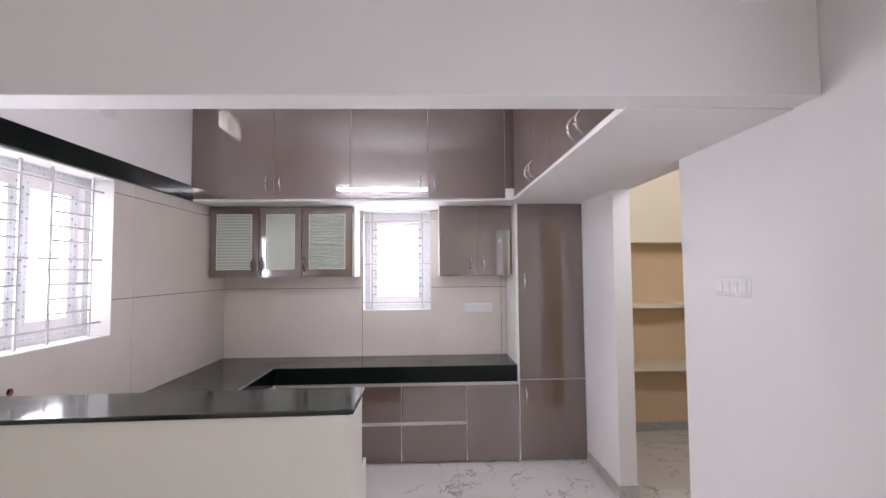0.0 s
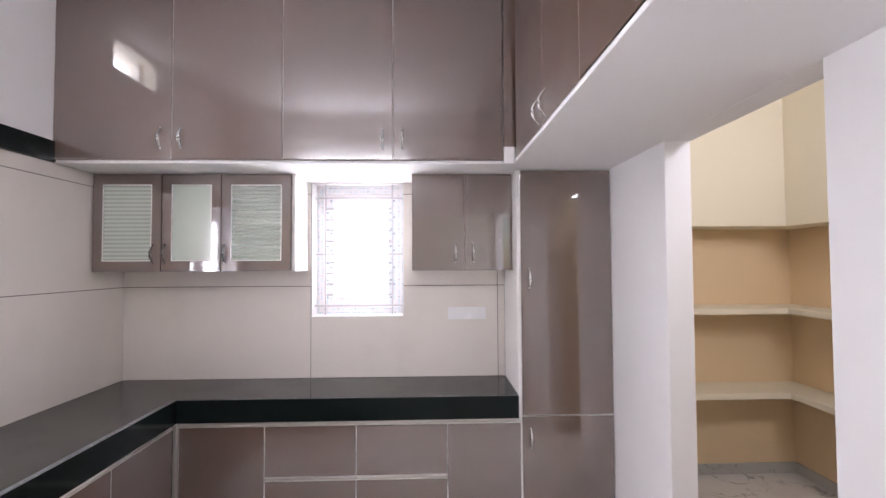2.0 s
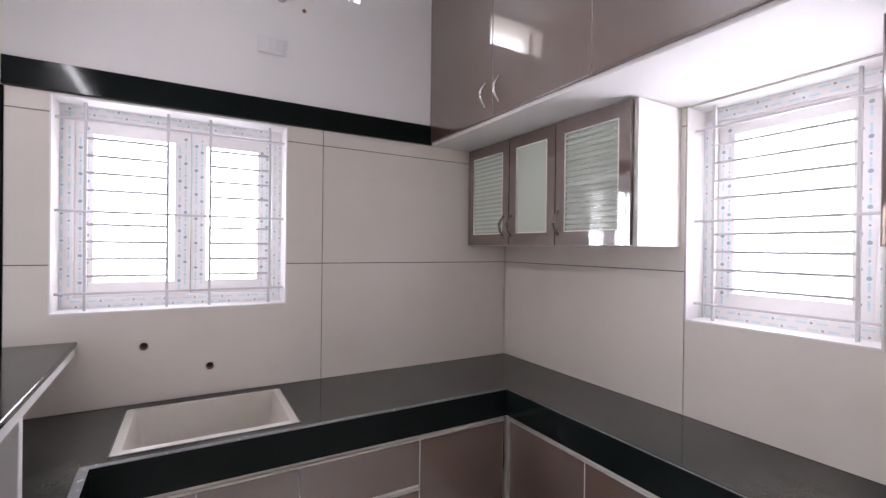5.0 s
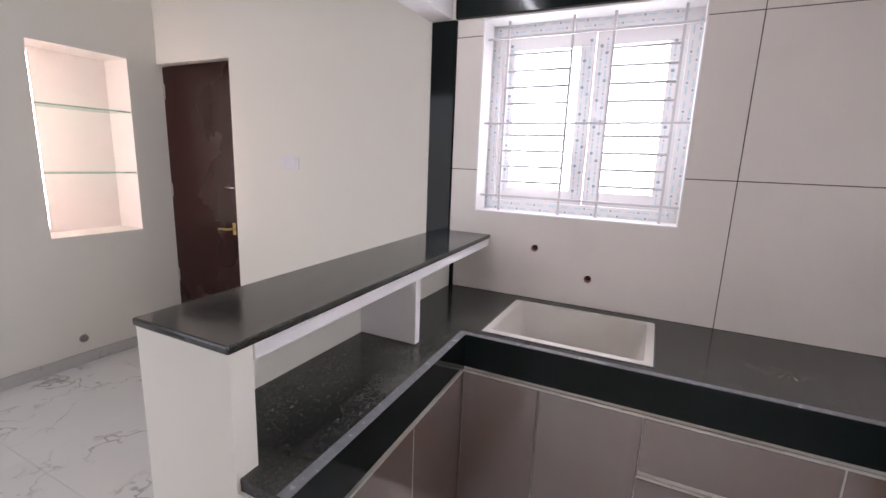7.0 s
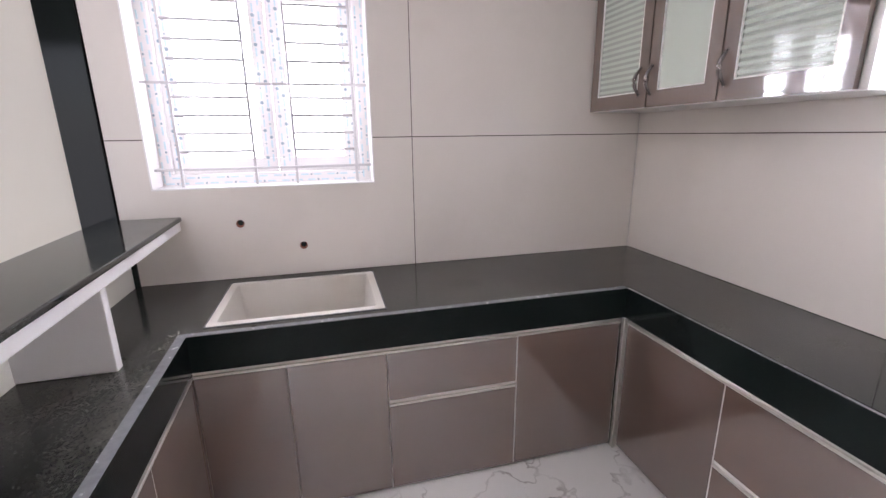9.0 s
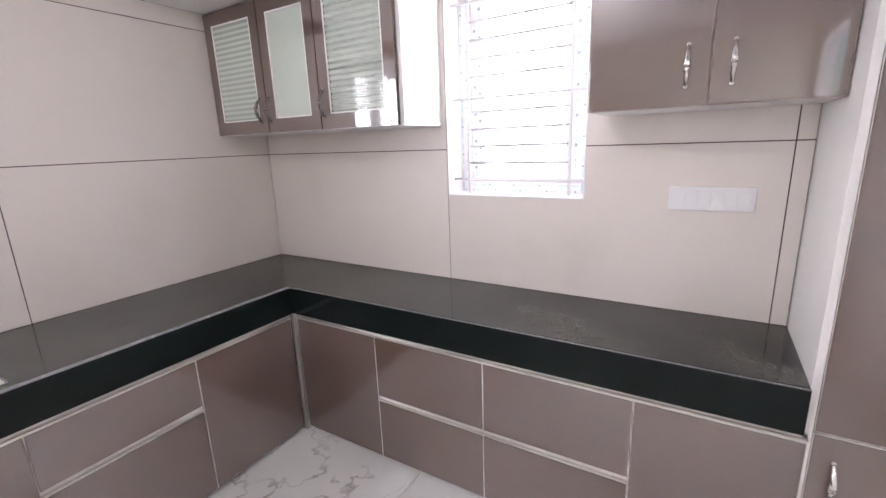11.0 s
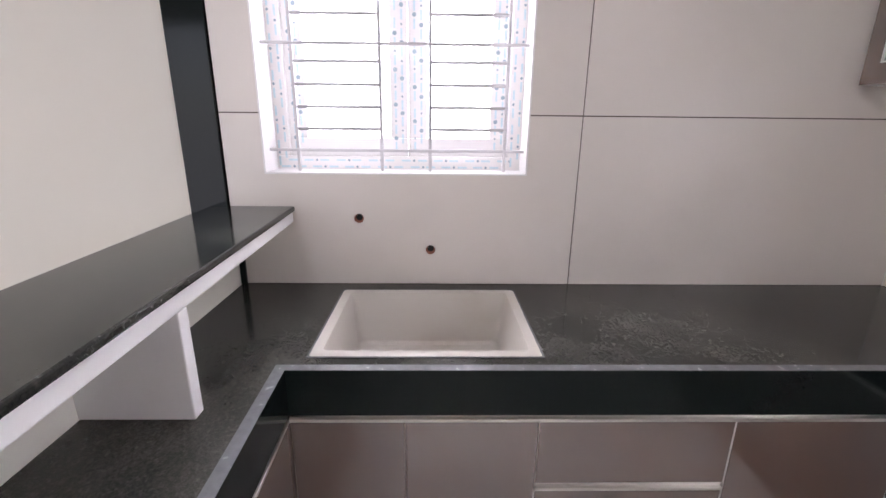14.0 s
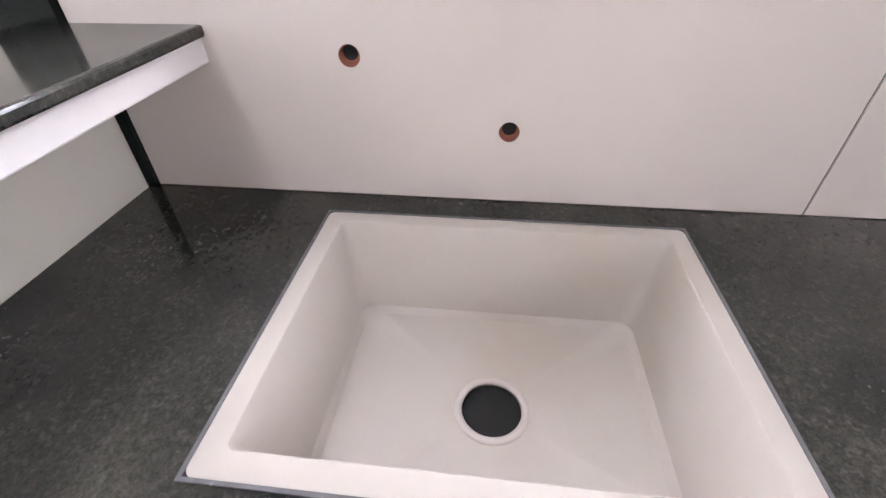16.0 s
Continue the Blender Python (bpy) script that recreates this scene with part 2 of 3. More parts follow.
NICHE_GLOW.node_tree.nodes["Principled BSDF"].inputs["Emission Color"].default_value = (1.0, 0.73, 0.68, 1)
NICHE_GLOW.node_tree.nodes["Principled BSDF"].inputs["Emission Strength"].default_value = 54
TUBE = bpy.data.materials.new("lit_tube")
TUBE.use_nodes = True
TUBE.node_tree.nodes["Principled BSDF"].inputs["Emission Color"].default_value = (0.98, 0.95, 1.03, 1)
TUBE.node_tree.nodes["Principled BSDF"].inputs["Emission Strength"].default_value = 78
HANDLE_BRONZE = mat("dark_chrome", (0.34, 0.31, 0.30), rough=0.2, metal=1.0, spread=0.1, scale=20)


# ---- mesh helpers ----
def box(bm, x0, x1, y0, y1, z0, z1):
    v = [bm.verts.new((x, y, z)) for z in (z0, z1) for y in (y0, y1) for x in (x0, x1)]
    for f in ((0, 2, 3, 1), (4, 5, 7, 6), (0, 1, 5, 4), (2, 6, 7, 3), (0, 4, 6, 2), (1, 3, 7, 5)):
        bm.faces.new([v[i] for i in f])
    return bm


def boxes(*rows, bevel=0.0):
    bm = bmesh.new()
    for r in rows:
        b2 = bmesh.new()
        box(b2, min(r[0], r[1]), max(r[0], r[1]), min(r[2], r[3]), max(r[2], r[3]), min(r[4], r[5]), max(r[4], r[5]))
        if bevel:
            bmesh.ops.bevel(b2, geom=b2.edges[:], offset=bevel, segments=2, profile=0.5, affect="EDGES")
        tmp = bpy.data.meshes.new("tmp")
        b2.to_mesh(tmp)
        b2.free()
        bm.from_mesh(tmp)
        bpy.data.meshes.remove(tmp)
    if not bevel and len(rows) > 1:
        bmesh.ops.remove_doubles(bm, verts=bm.verts[:], dist=1e-5)
    return bm


def tube(points, radius, sides=10):
    """A round bar along points; radius is a number or one per point."""
    bm = bmesh.new()
    rings = []
    pts = [Vector(p) for p in points]
    for i, p in enumerate(pts):
        d = (pts[min(i + 1, len(pts) - 1)] - pts[max(i - 1, 0)]).normalized()
        q = d.to_track_quat("Z", "Y")
        r = radius[i] if isinstance(radius, (list, tuple)) else radius
        rings.append([bm.verts.new(p + q @ Vector((r * math.cos(a), r * math.sin(a), 0)))
                      for a in [2 * math.pi * k / sides for k in range(sides)]])
    for a, b in zip(rings, rings[1:]):
        for k in range(sides):
            bm.faces.new((a[k], a[(k + 1) % sides], b[(k + 1) % sides], b[k]))
    bm.faces.new(rings[0][::-1])
    bm.faces.new(rings[-1])
    for f in bm.faces:
        f.smooth = len(f.verts) == 4
    return bm


def mesh_of(bm, name, material):
    me = bpy.data.meshes.new(name)
    bmesh.ops.recalc_face_normals(bm, faces=bm.faces[:])
    bm.to_mesh(me)
    bm.free()
    me.materials.append(material)
    return me


def part(name, bm, material, parent=None, label=""):
    ob = new(name, mesh_of(bm, name, material))
    ob.parent = parent
    return tagged(ob, label)


def thing(name, x, y, z, label, category, group="", kind=""):
    ob = new(name)
    ob.location = (x, y, z)
    ob.empty_display_size = 0.1
    return tagged(ob, label, category, group, kind)


def solid(name, bm, material, label, category="", kind="structure"):
    return tagged(part(name, bm, material), label, category, kind=kind)


def holed(a0, a1, z0, z1, holes):
    """The rectangles that are left of (a0..a1, z0..z1) once holes (b0, b1, c0, c1) are cut out."""
    cuts_a = sorted({a0, a1, *[min(max(v, a0), a1) for h in holes for v in h[:2]]})
    cuts_z = sorted({z0, z1, *[min(max(v, z0), z1) for h in holes for v in h[2:]]})
    out = []
    for p, q in zip(cuts_a, cuts_a[1:]):
        for r, s in zip(cuts_z, cuts_z[1:]):
            m, n = (p + q) / 2, (r + s) / 2
            if not any(h[0] < m < h[1] and h[2] < n < h[3] for h in holes):
                out.append((p, q, r, s))
    return out


# ---- plan ----
TOP = 0.82            # worktop
SLAB = 2.220          # underside of the loft slab
LOFT = 2.250          # bottom of the loft cabinets
CEILING = 3.23
XR = 3.30             # right-hand wall
YD = -5.12            # far wall of the dining space
T = 0.23              # wall thickness
WL = (-2.47, -1.49, 1.255, 2.215)   # large window: y, y, z, z
WB = (1.31, 1.968, 1.252, 2.215)    # small window: x, x, z, z
VENT = (-1.56, -1.09, 2.99, 3.2)
FY, FX, BY = -0.46, 0.625, -2.235   # fronts of the base units on the three sides

# walls
solid("wall_west", boxes(*[(-T, -0.012, a, b, c, d) for a, b, c, d in holed(YD, 0.0, 0, CEILING, [WL, VENT, (YD, -4.33, 0, 2.15)])]),
      CREAM, "cream painted plaster wall with window openings")
solid("wall_upper_west", boxes(*[(-0.012, 0, a, b, c, d) for a, b, c, d in holed(-2.62, -0.0, 2.34, CEILING, [VENT])]),
      PAINT, "white painted plaster above the black band")
solid("wall_dining_west", boxes((-0.012, 0, -4.33, -2.755, 0, CEILING), (-0.012, 0, -2.755, -2.62, 2.22, CEILING),
                                (-0.012, 0, YD, -4.33, 2.15, CEILING)), CREAM, "cream painted dining wall")
solid("wall_north", boxes(*[(a, b, 0.012, T, c, d) for a, b, c, d in holed(-T, 3.42, 0, CEILING, [WB])]),
      PAINT, "white painted plaster wall with a small window opening")
# the gap from y -5.0 to -3.5 is added to let the dining fill in
solid("wall_east", boxes((XR, XR + 0.13, -1.09, 0.012, 0, CEILING), (XR, XR + 0.13, -1.95, -1.09, SLAB, CEILING),
                         (XR, XR + 0.13, -3.50, -1.95, 0, CEILING), (XR, XR + 0.13, -5.0, -3.50, 2.4, CEILING), (XR, XR + 0.13, YD - 0.28, -5.0, 0, CEILING), bevel=0.004), PAINT, "white painted wall with the pantry opening and an added light opening")
NICHE = (0.21, 0.79, 0.91, 2.15)
solid("wall_south", boxes(*[(a, b, YD - 0.28, YD, c, d) for a, b, c, d in holed(-T, XR, 0, CEILING, [NICHE])]), CREAM, "cream painted wall with a display niche")
solid("ceiling", boxes((-T, XR + 0.13, YD - 0.28, T, CEILING, CEILING + 0.12)), CEIL, "white painted ceiling")
beam_bm = boxes((0, XR, -2.83, -2.70, SLAB + 0.006, CEILING), bevel=0.004)
for v in beam_bm.verts:
    v.co.y += 0.055 - 0.012 * v.co.x
solid("beam", beam_bm, PAINT, "white plastered beam over the breakfast bar")
solid("loft_slab", boxes((0, XR, -0.598, 0.012, SLAB, LOFT), (2.660, XR, -2.70, -0.598, SLAB, LOFT), bevel=0.003), PAINT,
      "white plastered loft slab under the upper cabinets")

# floor tiles on a screed
floor = solid("floor", boxes((-T, 5.2, YD - 0.3, 0.6, -0.1, -0.012)), GROUT, "polished white marble floor with grey veins")

# pantry beside the kitchen
PX, PY = 4.72, -0.11
solid("wall_pantry_north", boxes((XR + 0.13, 5.1, 0.19, 0.3, 0, CEILING)), PEACH_BOUNCE, "back wall of the pantry shelves, warm bounce light put into its colour")
solid("wall_pantry_east", boxes((4.99, 5.1, -2.3, 0.19, 0, CEILING)), PEACH_BOUNCE, "back wall of the pantry shelves, warm bounce light put into its colour")
# unseen wall; its opening is made up to admit the pantry fill
solid("wall_pantry_south", boxes(*[(a, b, -2.42, -2.3, c, d) for a, b, c, d in holed(XR + 0.13, 5.1, 0, CEILING, [(3.62, 4.38, 2.32, 2.98)])]),
      YELLOW, "unseen pale yellow pantry wall with an opening added for fill light")
solid("wall_pantry_upper", boxes((XR + 0.13, PX, PY, 0.19, 1.885, CEILING), (PX, 4.99, -2.3, 0.19, 1.885, CEILING), bevel=0.004),
      YELLOW, "pale yellow wall boxing above the pantry shelves")
solid("ceiling_pantry", boxes((XR + 0.13, 5.1, -2.42, 0.3, CEILING, CEILING + 0.1)), CEIL, "white pantry ceiling")
for z in (0.70, 1.30):
    tagged(part("pantry_shelf", boxes((XR + 0.13, PX, PY, 0.19, z - 0.045, z), (PX, 4.99, -2.3, 0.19, z - 0.045, z), bevel=0.005), YELLOW),
           "plastered cream concrete shelf running round the pantry", "shelf", "pantry shelves")

# wall tiles
LJ, ROWS, GAPW = -1.297, (TOP, 1.473, 2.135, 2.222), 0.0022
HOLES = ((-2.127, 1.088), (-1.852, 0.964))
tiles_w = solid("wall_tiling_west", boxes(*[(-0.012, -0.004, a, b, c, d) for a, b, c, d in holed(-2.615, 0, 0, 2.225, [WL] + [(y - 0.021, y + 0.021, z - 0.021, z + 0.021) for y, z in HOLES])]), GROUT,
                "large beige ceramic wall tiles with dark joints")
for y0, y1 in ((LJ, -0.0), (-2.615, LJ)):
    for z0, z1 in zip(ROWS, ROWS[1:]):
        cut = [WL] + [(y - 0.021, y + 0.021, z - 0.021, z + 0.021) for y, z in HOLES]
        rects = holed(y0 + GAPW, y1 - GAPW, z0 + GAPW, z1 - GAPW, cut)
        if rects:
            part("tile", boxes(*[(-0.0035, 0.0, a, b, c, d) for a, b, c, d in rects]), TILE, tiles_w)
tiles_n = solid("wall_tiling_north", boxes(*[(a, b, 0.004, 0.012, c, d) for a, b, c, d in holed(0, 2.7, 0, SLAB, [WB])]), GROUT,
                "large beige ceramic wall tiles with dark joints")
for x0, x1 in ((0.0, 1.307), (1.307, 2.648), (2.648, 2.70)):
    for z0, z1 in zip(ROWS, (*ROWS[1:3], SLAB)):
        rects = holed(x0 + GAPW, x1 - GAPW, z0 + GAPW, z1 - GAPW, [WB])
        part("tile", boxes(*[(a, b, 0.0, 0.0035, c, d) for a, b, c, d in rects]), TILE, tiles_n)


def pipe_hole(y, z):
    """A plumbing hole drilled through the tile, with raw brick inside."""
    bm = bmesh.new()
    n = 24
    ring = lambda r, x: [bm.verts.new((x, y + r * math.cos(2 * math.pi * k / n), z + r * math.sin(2 * math.pi * k / n))) for k in range(n)]
    sq = []
    for k in range(n):
        a = 2 * math.pi * k / n
        s = 0.0225 / max(abs(math.cos(a)), abs(math.sin(a)))
        sq.append(bm.verts.new((0.0003, y + s * math.cos(a), z + s * math.sin(a))))
    rim, deep = ring(0.0185, 0.0003), ring(0.017, -0.011)
    for a, b in ((sq, rim), (rim, deep)):
        for k in range(n):
            bm.faces.new((a[k], a[(k + 1) % n], b[(k + 1) % n], b[k]))
    hole = new("pipe_hole", mesh_of(bm, "pipe_hole", TILE))
    hole.data.materials.append(TERRA)
    for i, f in enumerate(hole.data.polygons):
        f.material_index = 1 if i >= n else 0
    tagged(hole, "round plumbing hole drilled through the beige tile", "hole", "plumbing holes")
    # flat black circle that paints the shade deep in the bore
    bm = bmesh.new()
    bmesh.ops.create_circle(bm, cap_ends=True, segments=20, radius=0.013, matrix=pose(-0.0105, y, z + 0.003, 0, 90, 0))
    part("bore", bm, DARK, hole, "flat black disc painted for the bore's shade")
    bm = bmesh.new()
    bmesh.ops.create_circle(bm, cap_ends=True, segments=20, radius=0.018, matrix=pose(-0.0109, y, z, 0, 90, 0))
    part("brick_face", bm, TERRA, hole)


for y, z in HOLES:
    pipe_hole(y, z)

# black granite trim round the tiling
solid("trim_band", boxes((0, 0.018, -2.62, -0.612, 2.2225, 2.342), bevel=0.002), GRANITE_EDGE, "polished black granite band above the tiles", "trim")
solid("trim_pilaster", boxes((-0.012, 0.012, -2.757, -2.617, 0, 2.2195), bevel=0.002), GRANITE_EDGE, "polished black granite strip at the end of the tiles", "trim")

solid("trim_strip", boxes((0.0005, 0.012, -2.601, -2.580, TOP + 0.0005, 1.0615)), GRANITE_EDGE, "black granite strip in the corner of the bar niche", "trim")


# ---- windows ----
def film_marks(w, along, across, face, vertical, seed, dots=True):
    """Small printed marks of a protective film along a frame member of length w."""
    rnd = random.Random(seed)
    bm = bmesh.new()
    dark = bmesh.new()

    def dot(p, o, r):
        ring = [(along + p + r * math.cos(k * math.pi / 5), across + o + r * math.sin(k * math.pi / 5)) for k in range(10)]
        dark.faces.new([dark.verts.new((v, face - 0.0004, u) if vertical else (u, face - 0.0004, v)) for u, v in ring])

    p = 0.02
    k = seed
    while p < w - 0.07:
        l = 0.036
        for o in (-0.013, 0.013):
            q = p + (0.03 if o > 0 else 0.0)
            h = 0.0036
            if vertical:
                box(bm, across + o - h, across + o + h, face - 0.0006, face, along + q, along + q + l)
            else:
                box(bm, along + q, along + q + l, face - 0.0006, face, across + o - h, across + o + h)
            if (k + (o > 0)) % 2:
                dot(q + l + 0.014, o, 0.0082 if dots else 0.005)
            elif dots and rnd.random() < 0.7:
                dot(q + l + 0.014, o, 0.004)
        k += 1
        p += l + rnd.choice((0.026, 0.03))
    return bm, dark


def window(name, w, h, m, sashes, bars_v, bars_h, long_h, label):
    """A window in its own frame of reference: width along x, the room towards -y, its lower left at the origin."""
    base = tagged(new(name), label, "window", kind="structure")
    base.matrix_world = m
    f = 0.058
    y0 = 0.135
    part("window_frame", boxes((0, w, y0, y0 + 0.06, 0, f), (0, w, y0, y0 + 0.06, h - f, h),
                               (0, f, y0, y0 + 0.06, f, h - f), (w - f, w, y0, y0 + 0.06, f, h - f), bevel=0.003), UPVC, base)
    k = 0
    for a, al, vert in ((0, f / 2, False), (0, h - f / 2, False), (0, f / 2, True), (0, w - f / 2, True)):
        k += 1
        b1, b2 = film_marks(h if vert else w, a, al, y0 - 0.0004, vert, k, False)
        part("film_print", b1, PRINT, base, "pale blue printed film marks")
        part("film_print", b2, PRINT_DARK, base, "grey printed film marks")
    s = 0.070
    for i, (a, b) in enumerate(sashes):
        ys = y0 + 0.018 + 0.012 * i
        sash = part("sash", boxes((a, b, ys, ys + 0.03, f, f + s), (a, b, ys, ys + 0.03, h - f - s, h - f),
                                  (a, a + s, ys, ys + 0.03, f + s, h - f - s), (b - s, b, ys, ys + 0.03, f + s, h - f - s), bevel=0.003), UPVC, base)
        pane = part("pane", boxes((a + s, b - s, ys + 0.012, ys + 0.017, f + s, h - f - s)), GLASS, sash)
        pane.visible_shadow = False
        for al in (a + s / 2, b - s / 2):
            b1, b2 = film_marks(h - 2 * f, f, al, ys - 0.0004, True, 11 + i)
            part("film_print", b1, PRINT, sash, "pale blue printed film marks")
            part("film_print", b2, PRINT_DARK, sash, "grey printed film marks")
    grille = thing("window_grille", 0, 0, 0, "white painted steel burglar bars in the window opening", "grille")
    grille.matrix_world = m
    yg = 0.07
    for x in bars_v:
        part("bar", boxes((x - 0.006, x + 0.006, yg - 0.006, yg + 0.006, 0.0, h), bevel=0.002), STEEL, grille)
    for z in long_h:
        part("bar", boxes((0.0, w, yg - 0.014, yg - 0.004, z - 0.0055, z + 0.0055), bevel=0.002), STEEL, grille)
    for a, b in bars_h:
        n = 10
        for i in range(1, n):
            if i == 5:
                continue
            z = long_h[0] + (long_h[2] - long_h[0]) * i / n
            part("rod", tube([(a, yg, z), ((a + b) / 2, yg, z), (b, yg, z)], 0.0062, 8), STEEL, grille)
    return base


WW, WH = WL[1] - WL[0], WL[3] - WL[2]
window("window_1", WW, WH, pose(0, WL[0], WL[2], 0, 0, 90), ((0.058, 0.527), (0.531, WW - 0.058)),
       (0.112, 0.43, 0.615, 0.90), ((0.112, 0.43), (0.615, 0.90)), (0.085, 0.46, WH - 0.085),
       "white double sash window, blown out by daylight, film still on")
BW, BH = WB[1] - WB[0], WB[3] - WB[2]
window("window_2", BW, BH, pose(WB[0], 0, WB[2]), ((0.058, BW - 0.058),),
       (0.085, BW - 0.085), ((0.085, BW - 0.085),), (0.075, 0.45, BH - 0.10),
       "narrow white kitchen window, blown out by daylight")
# white plaster reveals
for nm, rows in (("trim_reveal_large", [(-T, 0.002, WL[0], WL[0] + 0.006, WL[2] + .006, WL[3] - .006), (-T, 0.002, WL[1] - 0.006, WL[1], WL[2] + .006, WL[3] - .006),
                                        (-T, 0.002, WL[0], WL[1], WL[2], WL[2] + 0.006), (-T, 0.002, WL[0], WL[1], WL[3] - 0.006, WL[3])]),
                 ("trim_reveal_small", [(WB[0], WB[0] + 0.006, -0.002, T, WB[2] + .006, WB[3] - .001), (WB[1] - 0.006, WB[1], -0.002, T, WB[2] + .006, WB[3] - .001),
                                        (WB[0], WB[1], -0.002, T, WB[2], WB[2] + 0.006)])):
    solid(nm, boxes(*rows), PAINT, "white painted window reveal", "trim")


# ---- kitchen cabinets ----
def bow_handle(length=0.115):
    """An arched bow handle along z, standing off towards -y, with two little feet."""
    n = 14
    pts, rad = [], []
    for i in range(n + 1):
        u = i / n
        pts.append((0, -0.030 * math.sin(math.pi * u) - 0.002, (u - 0.5) * length))
        rad.append(0.0045 + 0.0045 * math.sin(math.pi * u))
    bm = tube(pts, rad, 10)
    for s in (-0.5, 0.5):
        b2 = tube([(0, 0.001, s * length), (0, -0.006, s * length)], 0.006, 10)
        tmp = bpy.data.meshes.new("tmp")
        b2.to_mesh(tmp)
        b2.free()
        bm.from_mesh(tmp)
        bpy.data.meshes.remove(tmp)
    return bm


HANDLE = mesh_of(bow_handle(), "handle", CHROME)
HANDLE_DARK = mesh_of(bow_handle(), "handle", HANDLE_BRONZE)


def add_handle(parent, x, y, z, dark=False):
    ob = new("handle", HANDLE_DARK if dark else HANDLE)
    ob.parent = parent
    ob.location = (x, y, z)
    return tagged(ob, "dark chrome bow handle" if dark else "chrome bow handle")


G = 0.0032


def front(parent, name, x0, x1, z0, z1, y, material, thick=0.018, band=None):
    """A door or drawer front whose face looks towards -y, with a pale edge band."""
    d = part(name, boxes((x0 + G, x1 - G, y, y + thick, z0 + G, z1 - G), bevel=0.0012), material, parent)
    part("edge_band", boxes((x0 + 0.0006, x1 - 0.0006, y + 0.002, y + thick - 0.001, z0 + 0.0006, z1 - 0.0006)), band or BAND, d, "brown edge band" if band else "pale edge band")
    return d


def base_unit(name, m, width, depth, kind, split, material, label, group, body=0.678, band=None):
    """A base unit from the floor to the black fascia; local x along the front, -y towards the room."""
    u = thing(name, 0, 0, 0, label, "cabinet", group)
    u.matrix_world = m
    zt = 0.652
    part("body", boxes((0.003, width - 0.003, 0.022, depth, 0.012, body)), BOARD, u)
    if kind == "drawers":
        front(u, "drawer_front", 0, width, 0.015, split - 0.012, 0, material)
        front(u, "drawer_front", 0, width, split + 0.012, zt, 0, material)
        part("grip_profile", boxes((0.002, width - 0.002, -0.004, 0.016, split - 0.011, split - 0.002), (0.002, width - 0.002, 0.006, 0.016, split - 0.002, split + 0.011), bevel=0.001), ALU, u, "aluminium grip profile")
    else:
        front(u, "door", 0, width, 0.015, zt, 0, material, band=band)
    part("grip_profile", boxes((0.0, width, -0.006, 0.016, zt, zt + 0.010), (0.0, width, 0.004, 0.016, zt + 0.010, zt + 0.026), bevel=0.001), ALU, u, "aluminium grip profile")
    return u


XS = (0.645, 1.155, 1.705, 2.262, 2.715)
for (a, b), k in zip(zip(XS, XS[1:]), ("door", "drawers", "drawers", "door")):
    base_unit("base_cabinet", pose(a, FY, 0), b - a, -FY - 0.01, k, 0.335, LAMINATE,
              "mauve-brown gloss base unit with " + ("two deep drawers" if k == "drawers" else "one plain door") + " under the granite worktop", "base units")
YS = (-0.485, -0.985, -1.542, -1.915, -2.232)
for (a, b), k in zip(zip(YS, YS[1:]), ("door", "drawers", "door", "door")):  # the last two stand below the sink
    base_unit("base_cabinet", pose(FX, b, 0, 0, 0, 90), a - b, FX - 0.02, k, 0.425, LAMINATE,
              "mauve-brown gloss base unit with " + ("two deep drawers" if k == "drawers" else "one plain door") + " under the granite worktop", "base units", 0.54 if a < -1.5 else 0.678, BAND_DIM if a < -1.5 else None)
for a, b in ((1.62, 1.06), (1.06, 0.629)):
    base_unit("base_cabinet", pose(a, BY + 0.035 * (a - 0.64), 0, 0, 0, 182), a - b, 0.30, "door", 0, LAMINATE,
              "mauve-brown gloss base unit with one plain door below the breakfast bar", "base units")
post = solid("corner_post", boxes((0.622, 0.644, -0.479, -0.457, 0.0, 0.678), bevel=0.002), ALU,
             "aluminium corner strip between two runs of base units", "corner post", "")
part("cap", boxes((0.622, 0.652, -0.487, -0.457, 0.6785, 0.6815), bevel=0.001), PLASTIC, post, "small white plastic cap")

SKEW = 0.035          # the bar run leaves the wall a little out of square


def skewed(bm, pivot):
    for v in bm.verts:
        v.co.y += SKEW * (v.co.x - pivot)
    return bm


solid("filler_strip", boxes((0.612, 0.641, -2.2385, -2.2325, 0.0, 0.678)), LAMINATE, "brown laminate filler in the corner below the bar", "filler", "")

# worktop: one granite piece round three sides, with the sink cut out
SK = (0.071, 0.572, -2.182, -1.532)      # sink rim: x, x, y, y
WT = TOP - 0.03
top = thing("worktop", 0, 0, 0, "polished black granite worktop, dusty, round three sides", "worktop")
cutout = (SK[0] + 0.012, SK[1] - 0.012, SK[2] + 0.012, SK[3] - 0.012)
FB = -2.255   # kitchen-side edge of the run below the bar
rects = holed(0.0, 2.70, -2.60, 0.0, [cutout, (0.624, 2.70, -2.2405, -0.461), (1.589, 2.70, -2.60, -2.36), (1.64, 2.70, -2.37, -2.24)])
slab_bm = boxes(*[(a, b, c, d, WT, TOP) for a, b, c, d in rects])
for v in slab_bm.verts:
    if v.co.x > 0.63 and -2.5 < v.co.y < -2.2:
        v.co.y += SKEW * (v.co.x - 0.64)
part("slab", slab_bm, GRANITE, top)
part("fascia", boxes((0.6242, 0.640, -2.2402, -0.477, 0.682, TOP - 0.001)), GRANITE_EDGE, top, "polished black fascia")
part("fascia", boxes((0.6242, 2.70, -0.4768, -0.4612, 0.682, TOP - 0.001)), GRANITE_EDGE, top, "polished black fascia")
